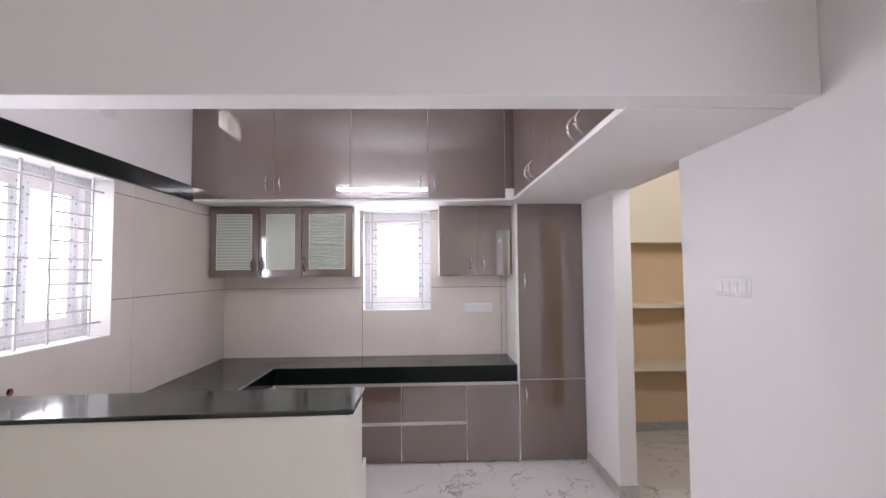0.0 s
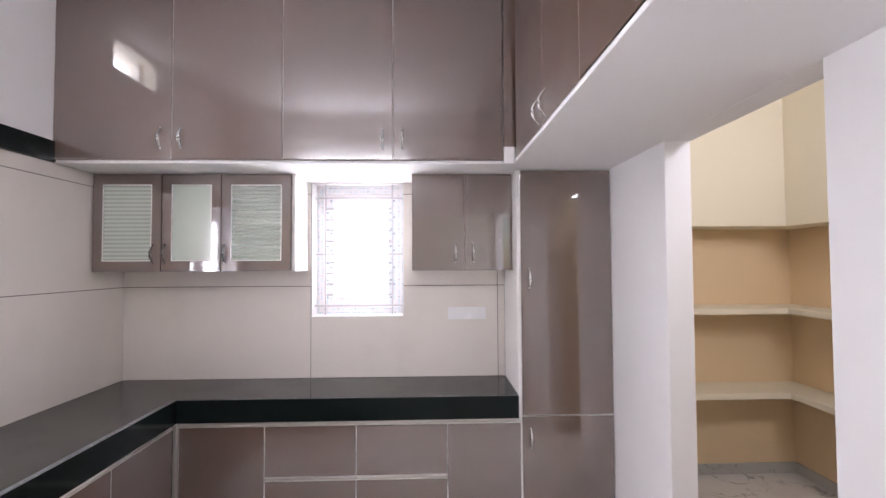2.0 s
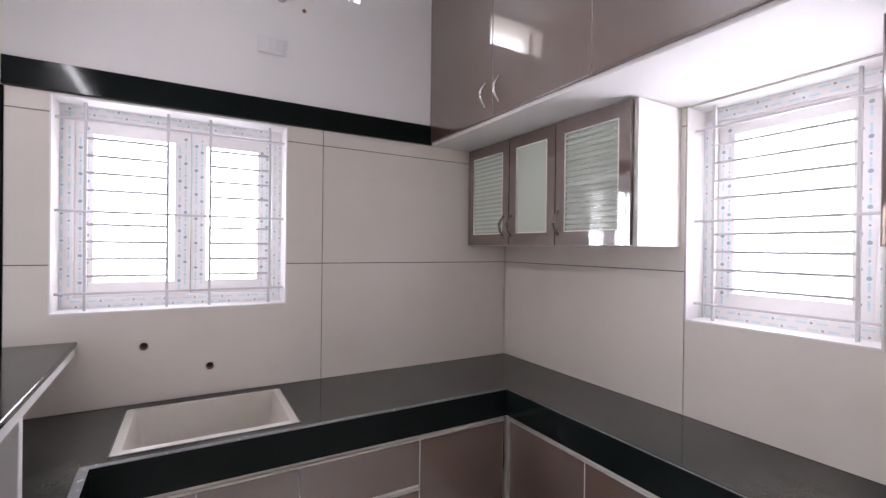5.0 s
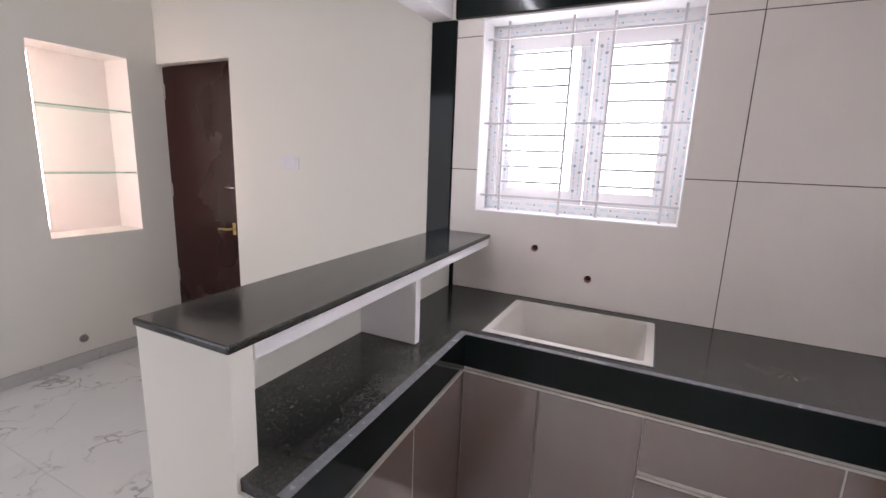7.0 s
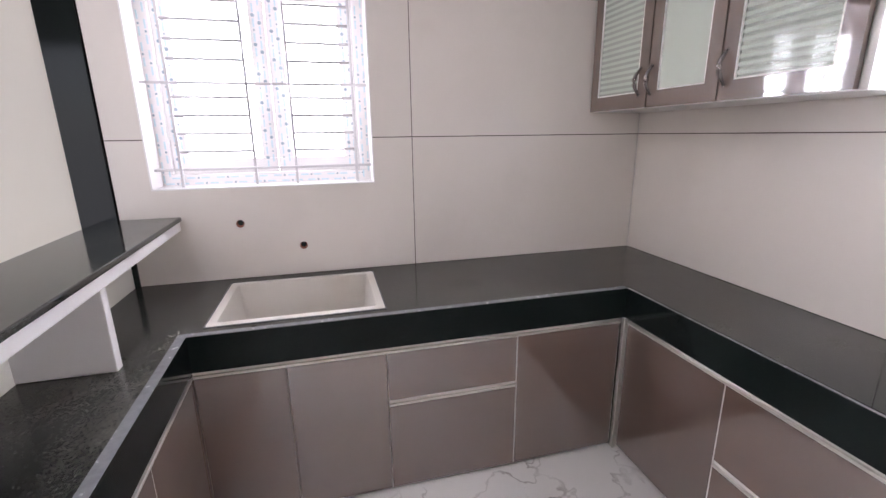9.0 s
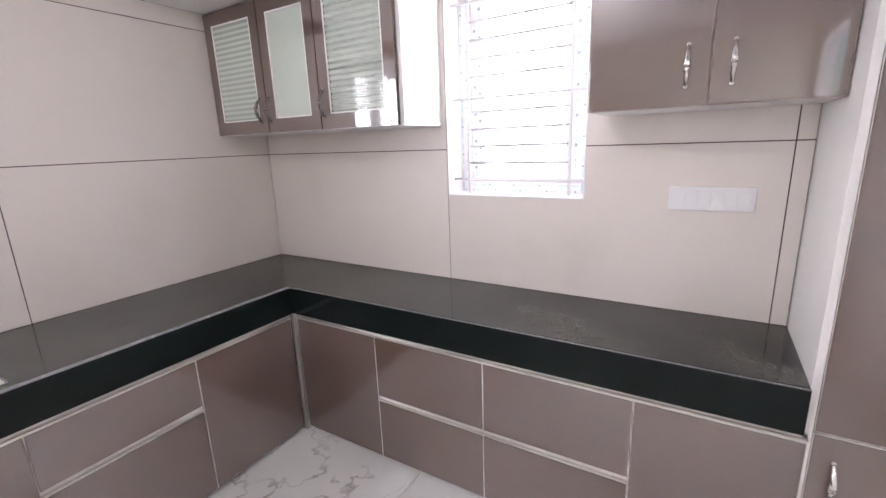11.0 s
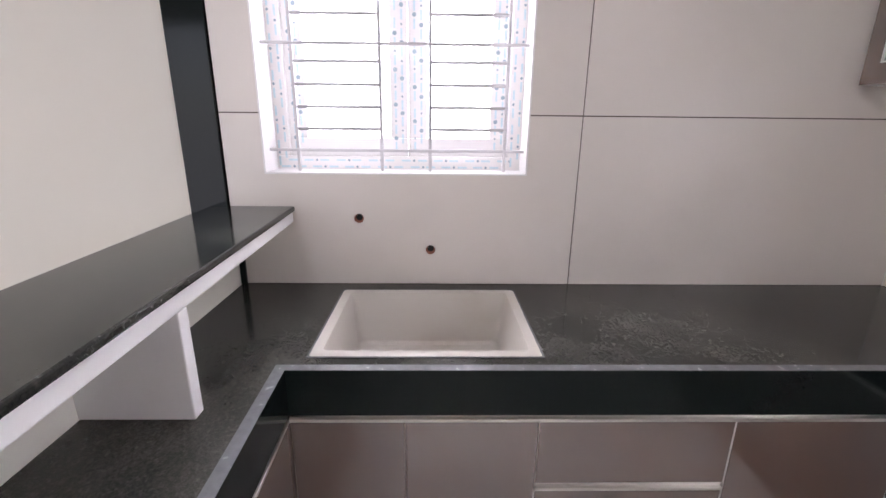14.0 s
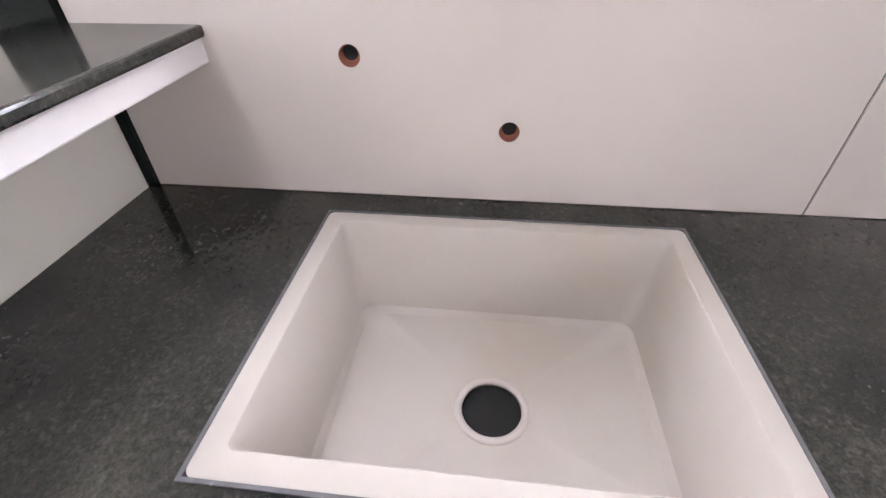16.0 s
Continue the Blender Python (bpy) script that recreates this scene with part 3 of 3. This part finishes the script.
part("fascia", skewed(boxes((0.6405, 1.638, -2.2402, -2.226, 0.682, TOP - 0.001)), 0.64), GRANITE_EDGE, top, "polished black fascia")
# thin strips that paint the bevel's reflected sheen along the dusty edge
part("arris", boxes((0.613, 0.6402, -2.2398, -0.4772, TOP - 0.0008, TOP + 0.0012)), GRANITE_LIP, top, "dusty worktop edge with its reflected sheen painted pale")
part("arris", skewed(boxes((0.6132, 1.6382, -2.2558, -2.2258, TOP - 0.0008, TOP + 0.0010)), 0.64), GRANITE_LIP, top, "dusty worktop edge with its reflected sheen painted pale")
part("arris", boxes((0.6406, 2.70, -0.4770, -0.468, TOP - 0.0008, TOP + 0.0012)), GRANITE_LIP, top, "dusty worktop edge with its reflected sheen painted pale")


def sink_mesh():
    """Rim, sloping walls with a ledge, floor with a round drain opening."""
    bm = bmesh.new()

    def loop(x0, x1, y0, y1, z, r):
        pts = []
        for cx, cy, a0 in ((x1 - r, y1 - r, 0), (x0 + r, y1 - r, 90), (x0 + r, y0 + r, 180), (x1 - r, y0 + r, 270)):
            pts += [(cx + r * math.cos(radians(a0 + 15 * k)), cy + r * math.sin(radians(a0 + 15 * k))) for k in range(7)]
        out = []
        for k, (x, y) in enumerate(pts):
            out.append((x, y))
            if k % 7 == 6:
                nx_, ny_ = pts[(k + 1) % len(pts)]
                out += [(x + (nx_ - x) * q / 9, y + (ny_ - y) * q / 9) for q in range(1, 9)]
        return [bm.verts.new((x, y, z)) for x, y in out]
    x0, x1, y0, y1 = SK
    zt = TOP + 0.003
    L = [loop(x0 + .012, x1 - .012, y0 + .012, y1 - .012, TOP - 0.21, 0.02),
         loop(x0 + .012, x1 - .012, y0 + .012, y1 - .012, TOP + 0.0005, 0.012),
         loop(x0, x1, y0, y1, TOP + 0.0005, 0.012), loop(x0, x1, y0, y1, zt - 0.002, 0.012), loop(x0 + .003, x1 - .003, y0 + .003, y1 - .003, zt, 0.012),
         loop(x0 + .031, x1 - .031, y0 + .031, y1 - .031, zt, 0.012), loop(x0 + .034, x1 - .034, y0 + .034, y1 - .034, zt - 0.004, 0.012),
         loop(x0 + .058, x1 - .058, y0 + .058, y1 - .058, TOP - 0.185, 0.03), loop(x0 + .070, x1 - .070, y0 + .070, y1 - .070, TOP - 0.196, 0.04)]
    n = len(L[0])
    for a, b in zip(L, L[1:]):
        for k in range(n):
            bm.faces.new((a[k], a[(k + 1) % n], b[(k + 1) % n], b[k]))
    cx, cy = 0.336, -1.856
    ang = sorted(range(n), key=lambda k: math.atan2(L[-1][k].co.y - cy, L[-1][k].co.x - cx))
    ring = [bm.verts.new((cx + 0.056 * math.cos(t), cy + 0.056 * math.sin(t), TOP - 0.200))
            for t in [math.atan2(L[-1][k].co.y - cy, L[-1][k].co.x - cx) for k in range(n)]]
    low = [bm.verts.new((v.co.x, v.co.y, TOP - 0.26)) for v in ring]
    for a, b in ((L[-1], ring), (ring, low)):
        for k in range(n):
            bm.faces.new((a[k], a[(k + 1) % n], b[(k + 1) % n], b[k]))
    for f in bm.faces:
        f.smooth = True
    return bm


sink = tagged(part("kitchen_sink", sink_mesh(), SINK), "cream quartz single-bowl sink let into the black worktop", "sink")
sink.data.set_sharp_from_angle(angle=radians(35))


def ring_mesh(cx, cy, z, r0, r1, h, n=36):
    bm = bmesh.new()
    prof = ((r0, z - 0.004), (r0, z + h), (r0 + 0.003, z + h + 0.001), (r1 - 0.003, z + h + 0.001), (r1, z), (r1, z - 0.004))
    loops = [[bm.verts.new((cx + r * math.cos(2 * math.pi * k / n), cy + r * math.sin(2 * math.pi * k / n), zz)) for k in range(n)] for r, zz in prof]
    for a, b in zip(loops, loops[1:] + loops[:1]):
        for k in range(n):
            bm.faces.new((a[k], a[(k + 1) % n], b[(k + 1) % n], b[k])).smooth = True
    return bm


part("drain_ring", ring_mesh(0.336, -1.856, TOP - 0.200, 0.050, 0.063, 0.003), BAND, sink, "cream drain flange")
part("sealant", boxes((SK[0] - 0.005, SK[0], SK[2] - 0.005, SK[3] + 0.005, TOP + 0.0003, TOP + 0.0025), (SK[1], SK[1] + 0.005, SK[2] - 0.005, SK[3] + 0.005, TOP + 0.0003, TOP + 0.0025),
                      (SK[0], SK[1], SK[2] - 0.005, SK[2], TOP + 0.0003, TOP + 0.0025), (SK[0], SK[1], SK[3], SK[3] + 0.005, TOP + 0.0003, TOP + 0.0025)), GRANITE_LIP, sink, "grey silicone bead")
# black disc closes the drain and stands in for the shade within
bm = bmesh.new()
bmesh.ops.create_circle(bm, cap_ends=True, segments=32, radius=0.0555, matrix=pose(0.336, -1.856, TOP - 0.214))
part("drain_shade", bm, DARK, sink, "black disc painted for the shade in the drain")

# breakfast bar
BF, BB = -2.338, -2.655
bar = thing("breakfast_bar", 0.8, -2.6, 0, "white plastered breakfast bar with open niches and black granite top", "breakfast bar")
bar.location = (0, 0, 0)
part("half_wall", boxes((0.0, 1.5899, -2.638, -2.602, 0, 1.114)), CREAM, bar, "cream plastered half wall")
part("end_wall", boxes((1.59, 1.648, -2.638, -2.327, 0, 1.114), (1.6255, 1.648, -2.3265, -2.206, 0, WT - 0.001)), CREAM, bar, "cream plastered end wall")
part("lintel", skewed(boxes((0.0, 1.5895, -2.570, -2.347, 1.073, 1.114), bevel=0.003), 0.9), PAINT, bar)
part("divider", boxes((0.804, 0.839, -2.602, -2.350, TOP + 0.001, 1.0725), bevel=0.003), PAINT, bar)
bar_bm = boxes((0.0, 1.662, BB, BF, 1.1145, 1.134), bevel=0.005)
part("bar_top", skewed(bar_bm, 0.9), GRANITE, bar, "black granite bar top, dusty")

# tall unit
tall = thing("tall_cabinet", 2.7, -0.46, 0, "tall mauve-brown gloss larder cabinet with two doors", "cabinet")
tall.location = (0, 0, 0)
part("body", boxes((2.722, XR - 0.003, FY + 0.02, 0.0, 0.01, SLAB - 0.004)), BOARD, tall)
part("side_panel", boxes((2.701, 2.721, FY + 0.004, 0.0, 0.0, SLAB - 0.004)), BOARD, tall, "white side panel")
d = front(tall, "door", 2.722, XR - 0.004, 0.692, SLAB - 0.006, FY, LAMINATE)
add_handle(d, 2.775, FY, 1.535)
d = front(tall, "door", 2.722, XR - 0.004, 0.012, 0.688, FY, LAMINATE)
add_handle(d, 2.775, FY, 0.555)


# wall cabinets
def wall_cabinet(name, x0, x1, seams, glazed, label):
    u = thing(name, x0, 0, 1.585, label, "cabinet", "wall cabinets")
    u.location = (0, 0, 0)
    yf, z0, z1 = -0.325, 1.585, SLAB - 0.004
    part("carcass", boxes((x0, x1, -0.304, -0.001, z0, z0 + 0.018), (x0, x1, -0.304, -0.001, z1 - 0.018, z1), (x0, x0 + 0.018, -0.304, -0.001, z0 + 0.018, z1 - 0.018),
                          (x1 - 0.018, x1, -0.304, -0.001, z0 + 0.018, z1 - 0.018), (x0 + 0.018, x1 - 0.018, -0.012, -0.001, z0 + 0.018, z1 - 0.018)), BOARD, u, "white cabinet body")
    if glazed:
        part("shelf", boxes((x0 + 0.019, x1 - 0.019, -0.28, -0.013, 1.89, 1.908)), BOARD, u, "white shelf")
    e = [x0, *seams, x1 - (0.02 if glazed else 0)]
    for i, (a, b) in enumerate(zip(e, e[1:])):
        if glazed:
            s = 0.062
            dd = part("door", boxes((a + G, b - G, yf, yf + 0.02, z0 + G, z0 + 0.07), (a + G, b - G, yf, yf + 0.02, z1 - 0.07, z1 - G),
                                    (a + G, a + s, yf, yf + 0.02, z0 + 0.07, z1 - 0.07), (b - s, b - G, yf, yf + 0.02, z0 + 0.07, z1 - 0.07)), LAMINATE, u)
            pane = part("glass_panel", boxes((a + s, b - s, yf + 0.006, yf + 0.010, z0 + 0.07, z1 - 0.07)), (BANDED, PLAIN, CLEARER)[i], dd, "striped translucent glass")
            pane.visible_shadow = False
            part("bead", boxes((a + s, a + s + 0.005, yf + 0.0, yf + 0.006, z0 + 0.07, z1 - 0.07), (b - s - 0.005, b - s, yf, yf + 0.006, z0 + 0.07, z1 - 0.07),
                               (a + s + 0.005, b - s - 0.005, yf, yf + 0.006, z0 + 0.07, z0 + 0.075), (a + s + 0.005, b - s - 0.005, yf, yf + 0.006, z1 - 0.075, z1 - 0.07)), BOARD, dd, "white glazing bead")
            add_handle(dd, (b - 0.05, a + 0.025, a + 0.025)[i], yf, 1.70, True)
        else:
            dd = front(u, "door", a, b, z0, z1, yf, LAMINATE, band=BAND_DIM)
            add_handle(dd, b - 0.06 if i == 0 else a + 0.055, yf, 1.70)
    return u


wall_cabinet("wall_cabinet", 0.012, 1.285, (0.444, 0.82), True, "mauve-brown wall cabinet with three glass-panelled doors")
wall_cabinet("wall_cabinet", 2.042, 2.698, (2.385,), False, "mauve-brown gloss wall cabinet with two solid doors")


# loft cabinets
def loft_cabinet(m, widths, label, drop=0.0, band=None, grip=0.112):
    u = thing("loft_cabinet", 0, 0, 0, label, "cabinet", "loft cabinets")
    u.matrix_world = m
    w = sum(widths)
    part("body", boxes((0, w, 0.021, 0.60, 0.001, CEILING - LOFT - 0.002)), BOARD, u)
    x = 0
    for i, b in enumerate(widths):
        dd = front(u, "door", x, x + b, -drop, CEILING - LOFT - 0.006, 0.0, LAMINATE, band=band)
        add_handle(dd, x + b - 0.06 if i % 2 == 0 else x + 0.055, 0.0, grip)
        x += b
    return u


loft_cabinet(pose(0.002, -0.62, LOFT), (0.668, 0.634, 0.640, 0.650), "mauve-brown gloss loft cabinets with four tall doors under the ceiling", 0.014, BAND_DIM)
side_loft = loft_cabinet(pose(2.660, -0.665, LOFT, 0, 0, -90), (0.595, 0.475, 0.475, 0.488), "mauve-brown gloss loft cabinets with four tall doors along the side wall", 0.016, grip=0.075)
part("filler_panel", boxes((-0.064, -0.001, 0.022, 0.034, 0.0, CEILING - LOFT - 0.006), (-0.064, -0.052, -0.063, 0.022, 0.07, CEILING - LOFT - 0.006)), LAMINATE, side_loft, "brown laminate corner filler")
solid("filler_block", boxes((2.598, 2.659, -0.625, -0.61, LOFT - 0.03, LOFT + 0.068), bevel=0.002), PAINT, "small white plaster block between the loft cabinets", "block", "")


# ---- small fittings ----
def switch_plate(m, w, h, gangs, label):
    u = thing("switch_plate", 0, 0, 0, label, "switch")
    u.matrix_world = m
    part("plate", boxes((0, w, -0.010, 0, 0, h), bevel=0.003), PLASTIC, u)
    part("bezel", boxes((0.010, w - 0.010, -0.013, -0.0095, 0.012, h - 0.012), bevel=0.001), PLASTIC, u)
    g = (w - 0.03) / gangs
    for i in range(gangs):
        part("rocker", boxes((0.015 + g * i + 0.0015, 0.015 + g * (i + 1) - 0.0015, -0.0165, -0.0125, 0.017, h - 0.017), bevel=0.001), PLASTIC, u)
    return u


switch_plate(pose(2.285, 0, 1.228), 0.275, 0.088, 6, "white modular switch and socket plate on the beige tiles")
switch_plate(pose(0, -1.645, 2.585, 0, 0, 90), 0.145, 0.088, 3, "white switch plate high on the wall")
switch_plate(pose(XR, -2.224, 1.508, 0, 0, -90), 0.224, 0.085, 4, "white modular switch plate on the painted wall")
switch_plate(pose(0, -3.865, 1.42, 0, 0, 90), 0.15, 0.085, 3, "white switch plate on the dining wall")

bulb = thing("lamp_holder", 0, -1.53, 2.905, "bare white bulb holder with a black socket", "lamp holder")
part("rose", tube([(0, 0, 0), (0.012, 0, 0), (0.02, 0, 0)], [0.03, 0.03, 0.02], 20), PLASTIC, bulb)
part("socket", tube([(0.018, 0, 0), (0.04, 0, 0), (0.055, 0, 0)], [0.019, 0.021, 0.019], 20), DARK, bulb, "black socket")
tagged(part("wall_plug", tube([(0, -1.41, 2.86), (0.006, -1.41, 2.86)], [0.011, 0.009], 12), TERRA), "small orange wall plug in the white plaster", "plug")

# tube light on the kitchen side of the beam
TL = (0.76, 1.97, -2.6535, 2.685)    # x, x, y, z
tube_lamp = thing("tube_light", TL[0], TL[2], TL[3], "lit white tube light on the plastered beam", "tube light")
tube_lamp.rotation_euler = (0, 0, -0.012)
part("housing", boxes((0, TL[1] - TL[0], 0.0, 0.026, -0.02, 0.02), bevel=0.003), PLASTIC, tube_lamp, "white metal batten")
for x in (0.006, TL[1] - TL[0] - 0.028):
    part("end_cap", boxes((x, x + 0.022, 0.026, 0.062, -0.017, 0.017), bevel=0.003), PLASTIC, tube_lamp)
part("diffuser", tube([(0.028, 0.044, 0), ((TL[1] - TL[0]) / 2, 0.044, 0), (TL[1] - TL[0] - 0.028, 0.044, 0)], 0.0145, 16), TUBE, tube_lamp, "glowing tube")

# ventilator frame
vent = thing("ventilator", 0, 0, 0, "bright open ventilator high in the white wall", "ventilator", kind="structure")
part("window_frame", boxes((-0.16, -0.12, VENT[0], VENT[1], VENT[2], VENT[2] + 0.025), (-0.16, -0.12, VENT[0], VENT[0] + 0.025, VENT[2] + 0.025, VENT[3]),
                           (-0.16, -0.12, VENT[1] - 0.025, VENT[1], VENT[2] + 0.025, VENT[3])), UPVC, vent)

# ---- dining space ----
door = thing("door_1", 0, 0, 0, "dark mahogany flush door, closed, in a plain opening", "door", kind="structure")
part("leaf", boxes((-0.075, -0.035, YD + 0.004, -4.345, 0.01, 2.135), bevel=0.003), WOOD, door, "dark mahogany leaf")
part("door_frame", boxes((-0.125, -0.077, YD, -4.33, 0, 2.15)), WOOD, door)
for z in (0.45, 1.15, 1.9):
    part("hinge", boxes((-0.036, -0.029, YD + 0.004, YD + 0.03, z, z + 0.11), bevel=0.001), CHROME, door, "steel hinge")
handle = part("door_handle", boxes((-0.036, -0.029, -4.42, -4.39, 0.91, 1.00), bevel=0.003), BRASS, door, "brass lever handle")
part("lever", tube([(-0.03, -4.41, 0.955), (0.005, -4.41, 0.955), (0.013, -4.43, 0.955), (0.015, -4.52, 0.95)], [0.009, 0.009, 0.009, 0.007], 10), BRASS, handle)
part("bolt", tube([(-0.026, -4.37, 1.26), (-0.026, -4.47, 1.26)], 0.007, 8), CHROME, door, "steel tower bolt")

solid("niche_back", boxes((NICHE[0] - 0.02, NICHE[1] + 0.02, YD - 0.30, YD - 0.281, NICHE[2] - 0.02, NICHE[3] + 0.02)), PINK_LIT, "back of the display niche, its pink light put into the paint")
solid("niche_lining", boxes((NICHE[0], NICHE[0] + 0.004, YD - 0.28, YD + 0.001, NICHE[2], NICHE[3]), (NICHE[1] - 0.004, NICHE[1], YD - 0.28, YD + 0.001, NICHE[2], NICHE[3]),
                            (NICHE[0], NICHE[1], YD - 0.28, YD + 0.001, NICHE[2] - 0.0, NICHE[2] + 0.004), (NICHE[0], NICHE[1], YD - 0.28, YD + 0.001, NICHE[3] - 0.004, NICHE[3])), PINK_LIT, "painted niche lining with the pink light put into its colour")
for z in (1.335, 1.77):
    sh = tagged(part("niche_shelf", boxes((NICHE[0] + 0.005, NICHE[1] - 0.005, YD - 0.275, YD - 0.005, z, z + 0.009), bevel=0.001), SHELF_GLASS),
                "clear glass shelf with a green edge in the niche", "shelf", "niche shelves")
    sh.visible_shadow = False
tagged(part("pipe_stub", tube([(0.68, YD + 0.0, 0.185), (0.68, YD + 0.014, 0.185)], [0.028, 0.024], 18), HANDLE_BRONZE), "small capped pipe outlet low on the dining wall", "pipe")

# unseen strip put here to brighten the niche from its side
strip = thing("niche_fill_strip", NICHE[1] - 0.006, YD - 0.02, NICHE[2], "unseen glowing strip added to brighten the niche", "strip light")
part("diffuser", boxes((-0.004, 0.0, -0.012, 0.012, 0.08, 1.16), bevel=0.001), NICHE_GLOW, strip)

# skirtings
solid("baseboard", boxes((0.0, XR, YD + 0.0005, YD + 0.012, 0, 0.082), bevel=0.002), SKIRT, "grey-veined marble skirting", "baseboard")
solid("baseboard", boxes((0.0, 0.012, -4.33, -2.76, 0, 0.082), bevel=0.002), SKIRT, "grey-veined marble skirting", "baseboard")
solid("baseboard", boxes((XR - 0.012, XR - 0.0005, -1.09, FY - 0.002, 0, 0.082), (XR - 0.012, XR + 0.13, -1.102, -1.0905, 0, 0.082), bevel=0.002), SKIRT, "grey-veined marble skirting", "baseboard")
solid("baseboard", boxes((XR - 0.012, XR - 0.0005, -3.50, -1.95, 0, 0.082), bevel=0.002), SKIRT, "grey-veined marble skirting", "baseboard")
solid("baseboard", boxes((XR + 0.13, 4.98, 0.178, 0.1895, 0, 0.082), (4.978, 4.989, -2.3, 0.178, 0, 0.082), bevel=0.002), SKIRT, "grey-veined marble skirting", "baseboard")

# floor tiles last
slab_mesh = mesh_of(boxes((0.0008, 0.7992, 0.0008, 0.7992, -0.012, 0)), "floor_tile", FLOOR)
nx, ny = 7, 8
for i in range(nx):
    for j in range(ny):
        t_ob = new("floor_tile", slab_mesh)
        t_ob.parent = floor
        t_ob.location = (-0.23 + 0.8 * i, 0.6 - 0.8 * (j + 1), 0)
